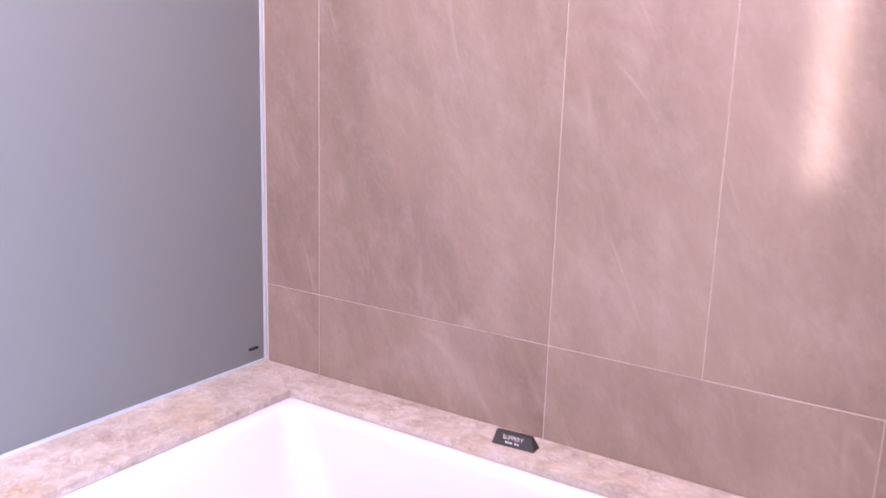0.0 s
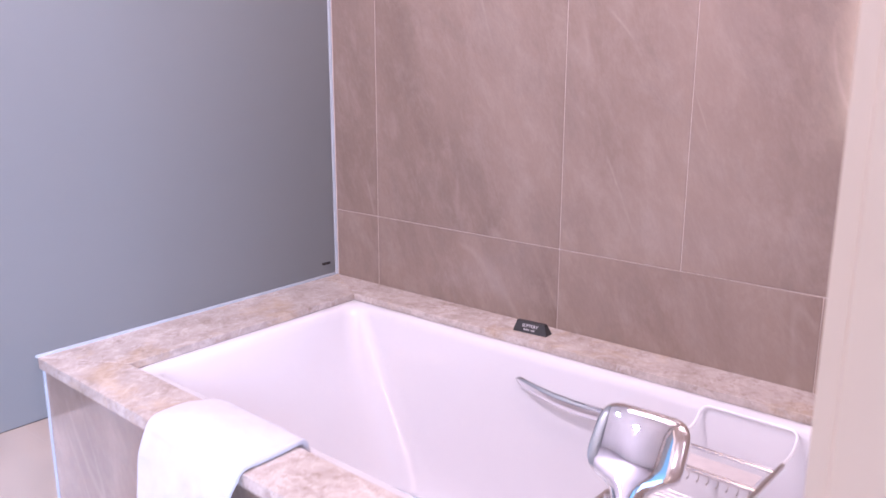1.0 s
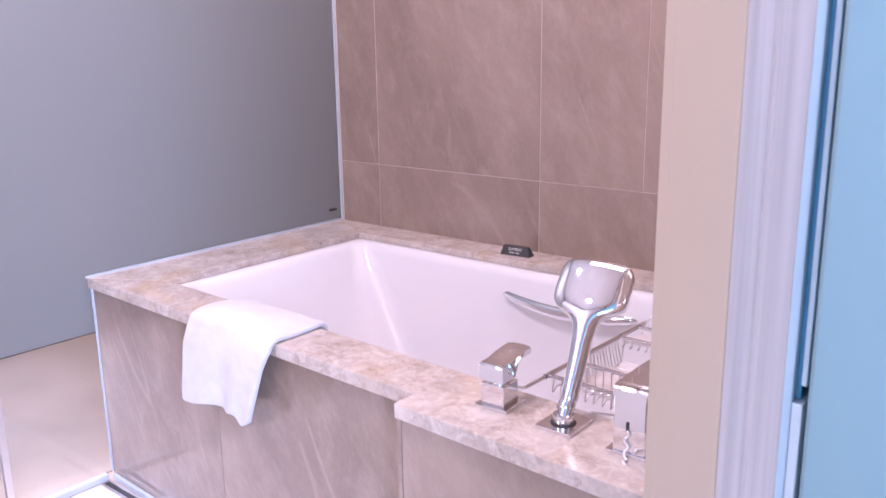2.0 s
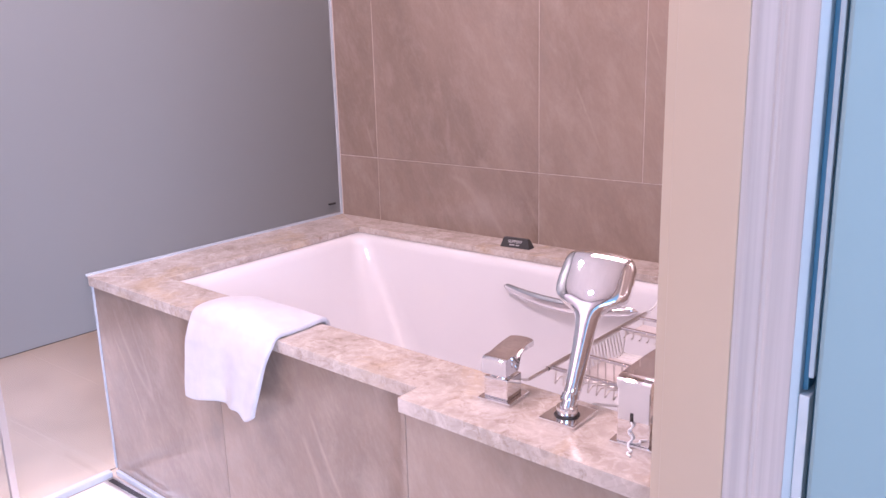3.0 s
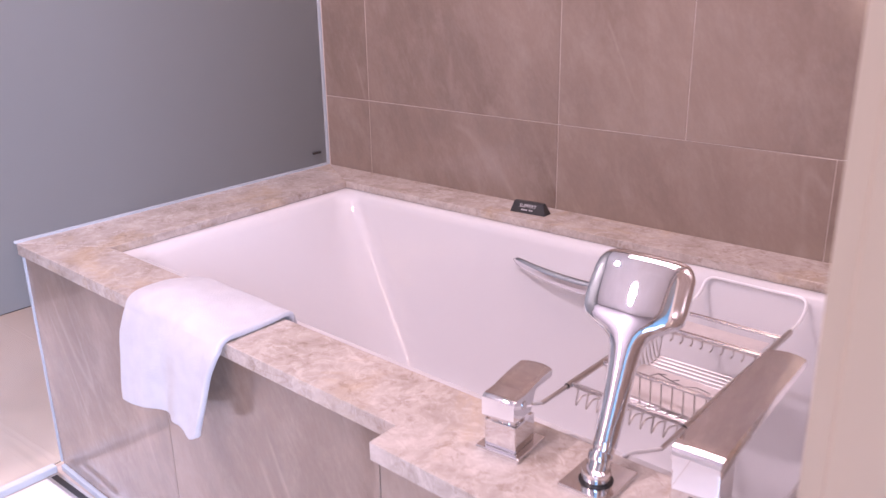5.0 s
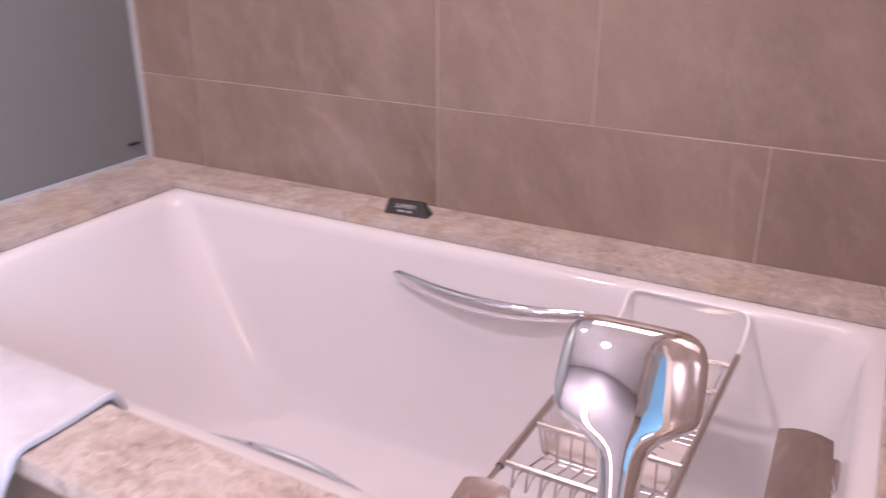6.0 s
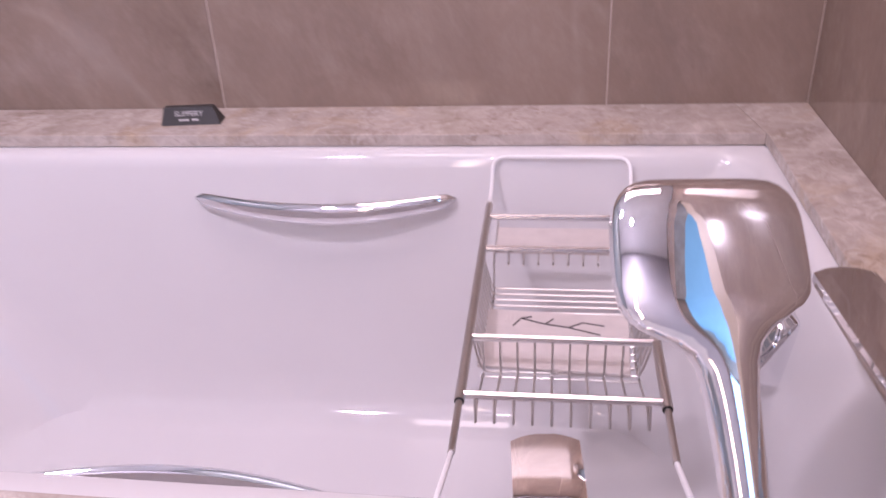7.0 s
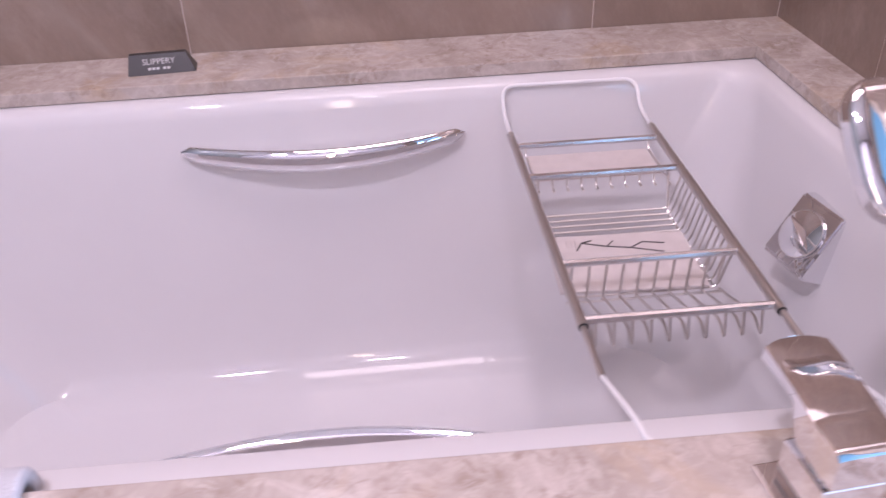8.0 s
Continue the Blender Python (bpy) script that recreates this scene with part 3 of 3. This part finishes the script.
for y in (-0.262, -0.345, -0.530, -0.622):
    part("cross_bar", tube([(XL, y, CZ), (XR, y, CZ)], 0.0042, 8), BRUSHED, caddy, smooth=True)


def wires(name, lines, r=0.0014):
    for p in lines:
        part(name, tube(p, r, 6), STEEL, caddy, smooth=True)


xs = [XL + 0.014 + i * (XR - XL - 0.028) / 9 for i in range(10)]
# teeth and shallow shelf at the rear
wires("wire", [arc([(x, -0.262, CZ), (x, -0.266, CZ - 0.014), (x, -0.341, CZ - 0.014), (x, -0.345, CZ)], 0.006, 3) for x in (xs[0], xs[-1])])
wires("hook", [arc([(x, -0.345, CZ), (x, -0.347, CZ - 0.017), (x, -0.358, CZ - 0.016)], 0.006, 3) for x in xs])
# middle basket
wires("wire", [arc([(XL, y, CZ), (XL + 0.012, y, CZ - 0.052), (XR - 0.012, y, CZ - 0.052), (XR, y, CZ)], 0.008, 3) for y in [-0.355 - i * 0.0127 for i in range(14)]])
wires("wire", [arc([(x, -0.345, CZ), (x, -0.360, CZ - 0.054), (x, -0.520, CZ - 0.054), (x, -0.530, CZ)], 0.008, 3) for x in (xs[0], xs[-1])])
wires("wire", [[(x, -0.527, CZ - 0.052), (x, -0.530, CZ)] for x in xs[1:-1]])
wires("wire", [[(XL + 0.010, -0.529, CZ - 0.052), (XR - 0.010, -0.529, CZ - 0.052)]])
# front shelf with loops under its bar
wires("wire", [arc([(x, -0.529, CZ - 0.048), (x, -0.612, CZ - 0.020), (x, -0.630, CZ - 0.032), (x, -0.622, CZ)], 0.008, 3) for x in xs])
caddy.matrix_world = Matrix.Translation((1.297, -0.43, 0)) @ pose(0, 0, 0, 0, 0, -1.2) @ Matrix.Translation((-1.297, 0.43, 0))
# paper packet lying in the basket
packet = thing("paper_packet", "white paper packet with a dark twig print in the caddy", "packet")
pk = box(-0.082, 0.080, -0.072, 0.036, 0, 0.0045, 0.0018)
part("sleeve", pk, PAPER, packet)
for p in ([(-0.045, 0.012), (-0.020, 0.004), (0.004, 0.000), (0.036, -0.010)], [(-0.045, 0.012), (-0.052, -0.002)], [(-0.020, 0.004), (-0.012, 0.014)], [(0.004, 0.000), (0.018, 0.010), (0.040, 0.006)], [(-0.045, 0.012), (-0.034, 0.016)]):
    part("twig_print", tube([(x * 1.12 + 0.008, y * 1.1 + 0.006, 0.0047) for x, y in p], 0.0009, 5), INK, packet)
for x in (-0.060, -0.055, -0.050):
    part("text_bar", box(x, x + 0.0008, 0.012, 0.026, 0.0043, 0.0048), STEEL, packet)
packet.matrix_world = pose(1.294, -0.450, CZ - 0.0495, 0, 0, -4)

# paper card lying on the rear shelf of the caddy
card = thing("paper_card", "plain white paper card on the rear shelf of the caddy", "card")
part("sheet", box(-0.077, 0.080, -0.034, 0.032, 0, 0.0014, 0.0005), PAPER, card)
card.matrix_world = pose(1.297, -0.3025, CZ - 0.0122, 0, 0, -1.2)

# ---- towel over the front of the deck ----
def along(path, s):
    """The point at length s on a polyline."""
    for a, b in zip(path, path[1:]):
        d = (b - a).length
        if s <= d:
            return a.lerp(b, s / d if d else 0)
        s -= d
    return path[-1]


def towel():
    bm = bmesh.new()
    nu, nv = 46, 64
    rows = []
    for i in range(nu + 1):
        u = i / nu
        tip = math.exp(-(((u - 0.88) / 0.09) ** 2))
        low = DECK - 0.181 + 0.022 * u - 0.024 * tip - 0.004 * math.sin(u * 13)
        lift = 0.016 * math.sin(math.pi * min(1, 0.12 + u * 0.88)) + 0.004 * math.sin(u * 5.5 + 0.5)
        path = arc([(0, -0.768, DECK - 0.022), (0, -0.772, DECK + 0.007), (0, -0.850, DECK + 0.009 + lift), (0, -0.9175, DECK + 0.007 + lift * 0.5), (0, -0.9180, low)], 0.030, 8)
        full = sum((q - p).length for p, q in zip(path, path[1:]))
        row = []
        for j in range(nv + 1):
            p = along(path, full * j / nv)
            d = max(0.0, (DECK - 0.010 - p.z) / 0.19) if p.y < -0.88 else 0.0
            k = max(0.0, min(1.0, (-0.77 - p.y) / 0.148))
            x = 0.508 + 0.262 * u - 0.020 * k * (1 - u) - 0.064 * d * max(0.0, u - 0.12) - 0.008 * d * (1 - u)
            fold = (0.009 + 0.0075 * math.sin(u * 8.5 + 0.4) + 0.0042 * math.sin(u * 18 + 2)) * min(1.0, d * 1.3) ** 0.8
            crease = 0.0035 * noise.noise((u * 6, j * 0.09, 1.7))
            x, y = sq(x, p.y - 0.008 * min(1.0, d * 5) - fold - 0.5 * max(0.0, crease))
            row.append(bm.verts.new((x, y, p.z + (crease if d == 0 else 0.0))))
        rows.append(row)
    for a, b in zip(rows, rows[1:]):
        for j in range(nv):
            bm.faces.new((a[j], a[j + 1], b[j + 1], b[j]))
    return bm


cloth_ob = tagged(mesh_ob("towel", towel(), CLOTH, smooth=True), "white terry towel draped over the front of the bath", "towel")
thick = cloth_ob.modifiers.new("thickness", "SOLIDIFY")
thick.thickness, thick.offset = 0.011, 0.0
soft = cloth_ob.modifiers.new("soft", "SUBSURF")
soft.levels = soft.render_levels = 1

# ---- doorway in the end wall ----
doorframe = thing("door_frame", "beige door frame with a pale laminate casing", "door frame", kind="structure")


def post(name, plan, material, owner, label="", z0=0.0, z1=CEIL, bevel=0.001):
    return part(name, prism(plan, z0, z1, bevel), material, owner, label)


post("jamb", [(1.702, -1.134), (1.696, -1.246), (1.709, -1.2545), (1.710, -1.2575), (1.785, -1.3065), (1.800, -1.296), (1.800, -1.134)], JAMB, doorframe, "beige painted jamb", 0.0, 1.998)
post("casing", [(1.786, -1.3075), (1.794, -1.3145), (1.811, -1.3250), (1.8135, -1.3290), (1.8165, -1.3305), (1.820, -1.3345), (1.8450, -1.3535), (1.8450, -1.25), (1.8015, -1.25), (1.8015, -1.297)], LAMINATE, doorframe, "pale grained laminate casing")
post("casing_edge", [(1.8452, -1.3545), (1.8513, -1.3535), (1.8513, -1.25), (1.8452, -1.25)], PALE_EDGE, doorframe, "pale edge strip")
post("channel", [(1.8515, -1.347), (1.8553, -1.347), (1.8553, -1.26), (1.8515, -1.26)], BLUE_SEAL, doorframe, "dark blue channel", 0.881)
post("channel_strip", [(1.8555, -1.3505), (1.8592, -1.3505), (1.8592, -1.26), (1.8555, -1.26)], PALE_EDGE, doorframe, "pale strip beside the channel", 0.892)
post("channel_sill", [(1.8515, -1.3535), (1.8592, -1.3560), (1.8592, -1.26), (1.8515, -1.26)], PALE_EDGE, doorframe, "pale block under the channel", 0.0, 0.880)
door = thing("sliding_door", "pale blue panel door standing open beside the frame", "door", kind="structure")
# Fills the gap with a dark strip in place of its shade.
post("door_edge", [(1.8595, -1.347), (1.8725, -1.347), (1.8725, -1.262), (1.8595, -1.262)], DARK_GAP, door, "dark strip coloured as the shaded gap beside the door leaf", 0.005, 2.3)
post("door_leaf", [(1.8730, -1.400), (2.80, -1.400), (2.80, -1.262), (1.8730, -1.262)], BLUE_DOOR, door, "", 0.005, 2.3, 0.003)
structure("wall_outer_north", box(1.8, 4.1, -1.24, -1.14, 0, CEIL), OUTER, "plain taupe wall of the outer room")

# ---- lamps ----
bar = thing("wall_light", "slim upright warm light bar on the wall", "wall light")
part("housing", box(0.868, 0.952, -2.058, -2.035, 0.88, 1.92, 0.003), STEEL, bar)
part("diffuser", box(0.875, 0.945, -2.0345, -2.022, 0.89, 1.91, 0.003), LED, bar, "glowing warm white diffuser")
# The doorway and shower downlights are added as fill; neither is seen.
for x, y, q0, label in ((0.45, -1.42, 0.068, "small round recessed downlight in the bathroom ceiling"), (1.00, -1.78, 0.068, "small round downlight near the doorway, unseen, added to brighten the floor"), (-0.55, -0.70, 0.068, "small round downlight added unseen in the shower ceiling as fill")):
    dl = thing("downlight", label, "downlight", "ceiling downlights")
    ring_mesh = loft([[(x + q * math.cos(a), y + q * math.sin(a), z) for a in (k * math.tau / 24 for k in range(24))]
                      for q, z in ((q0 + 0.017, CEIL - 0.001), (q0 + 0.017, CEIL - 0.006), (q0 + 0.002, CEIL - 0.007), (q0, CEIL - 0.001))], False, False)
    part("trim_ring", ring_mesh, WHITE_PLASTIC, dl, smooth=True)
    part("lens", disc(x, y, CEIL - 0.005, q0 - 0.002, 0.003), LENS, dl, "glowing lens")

# Added panel out of view, the body of the fill over the bath.
panel = thing("fill_panel_light", "oblong flat white panel added over the bath as unseen fill light", "ceiling light")
part("panel_frame", box(0.68, 1.56, -0.85, -0.25, CEIL - 0.009, CEIL - 0.001, 0.002), WHITE_PLASTIC, panel)
part("diffuser", box(0.70, 1.54, -0.83, -0.27, CEIL - 0.0125, CEIL - 0.0092, 0.001), FILL_FACE, panel, "glowing white face of the added panel")

# ---- floor drain slot ----
drain = thing("floor_drain", "narrow dark slot drain in the floor by the bath", "floor drain")
part("drain_frame", box(0.020, 0.62, -0.942, -0.912, -0.004, 0.002, 0.001), STEEL, drain)
part("slot", box(0.026, 0.20, -0.934, -0.920, 0.0, 0.0028), BLACK, drain, "dark slot")

# ---- tiles ----
GAP = 0.0009
rows_z = ((DECK - 0.002, 0.755), (0.755, 1.955), (1.955, CEIL))


def tile(name, x0, x1, y0, y1, z0, z1, material, parent):
    return part(name, box(x0, x1, y0, y1, z0, z1, 0.0004, 1), material, parent)


for (z0, z1), cuts in zip(rows_z, ((0.008, 0.175, 0.775, 1.375, W), (0.008, 0.175, 0.775, 1.08, W), (0.008, 0.175, 0.775, 1.375, W))):
    for a, b in zip(cuts, cuts[1:]):
        tile("tile", a + GAP, b - GAP, 0.0, 0.0105, z0 + GAP, z1 - GAP, TILE, wall_north)
for (z0, z1), cuts in zip(rows_z, ((0.0, -0.272, -0.872, -1.130), (0.0, -0.272, -0.872, -1.130), (0.0, -0.572, -1.130))):
    for a, b in zip(cuts, cuts[1:]):
        tile("tile", W, W + 0.0105, b + GAP, a - GAP, z0 + GAP, z1 - GAP, TILE, wall_east)
tile("tile", W, W + 0.0105, -1.130 + GAP, -1.02, 0.0, DECK - 0.004, TILE, wall_east)

apron = thing("bath_apron", "taupe tiled front of the bath under the marble deck", "bath apron", kind="structure")
part("core", prism([sq(*p) for p in ((0.010, -0.880), (0.010, -0.870), (1.66, -0.870), (1.66, -0.929), (1.155, -0.929), (1.155, -0.880))], 0.0, DECK - LIP - 0.001), GROUT, apron)
for a, b in ((0.0012, 0.53), (0.53, 1.130)):
    part("tile", prism([sq(*p) for p in ((a + GAP, -0.8905), (a + GAP, -0.8805), (b - GAP, -0.8805), (b - GAP, -0.8905))], 0.004, DECK - LIP - 0.001, 0.0008, 1), TILE, apron)
part("tile", prism([sq(*p) for p in ((1.145, -0.9395), (1.145, -0.9295), (W - 0.002, -0.9295), (W - 0.002, -0.9395))], 0.004, DECK - LIP - 0.001, 0.0008, 1), TILE, apron)
part("tile", prism([sq(*p) for p in ((1.1335, -0.9395), (1.1335, -0.8805), (1.1437, -0.8805), (1.1437, -0.9395))], 0.004, DECK - LIP - 0.001, 0.0008, 1), TILE, apron)
part("skirt", prism([sq(*p) for p in ((0.010, -0.9005), (0.010, -0.891), (1.130, -0.891), (1.130, -0.9005))], -0.003, 0.012, 0.002), SILICONE, apron, "white skirting bead")

for i in range(4):
    for j in range(5):
        x0, y0 = i * 0.6, -0.914 - 0.6 * (j + 1)
        if y0 > -3.4 and not (x0 > 3):
            tile("floor_tile", x0 + 0.012 + GAP, min(x0 + 0.6, 2.4) + 0.012 - GAP, max(y0, -3.29) + GAP, y0 + 0.6 - GAP, -0.012, -0.0035, FLOOR_TILE, floor)
for j in range(4):
    tile("floor_tile", -1.19, -0.016, -0.6 * (j + 1) + GAP, -0.6 * j - GAP, -0.012, -0.0035, SHOWER_TILE, floor)
for j, (a, b) in enumerate(((-1.19, -0.6), (-0.6, -0.02))):
    tile("tile", a + GAP, b - GAP, -0.004, 0.0105, 0.0, 1.2, SHOWER_TILE, wall_north)
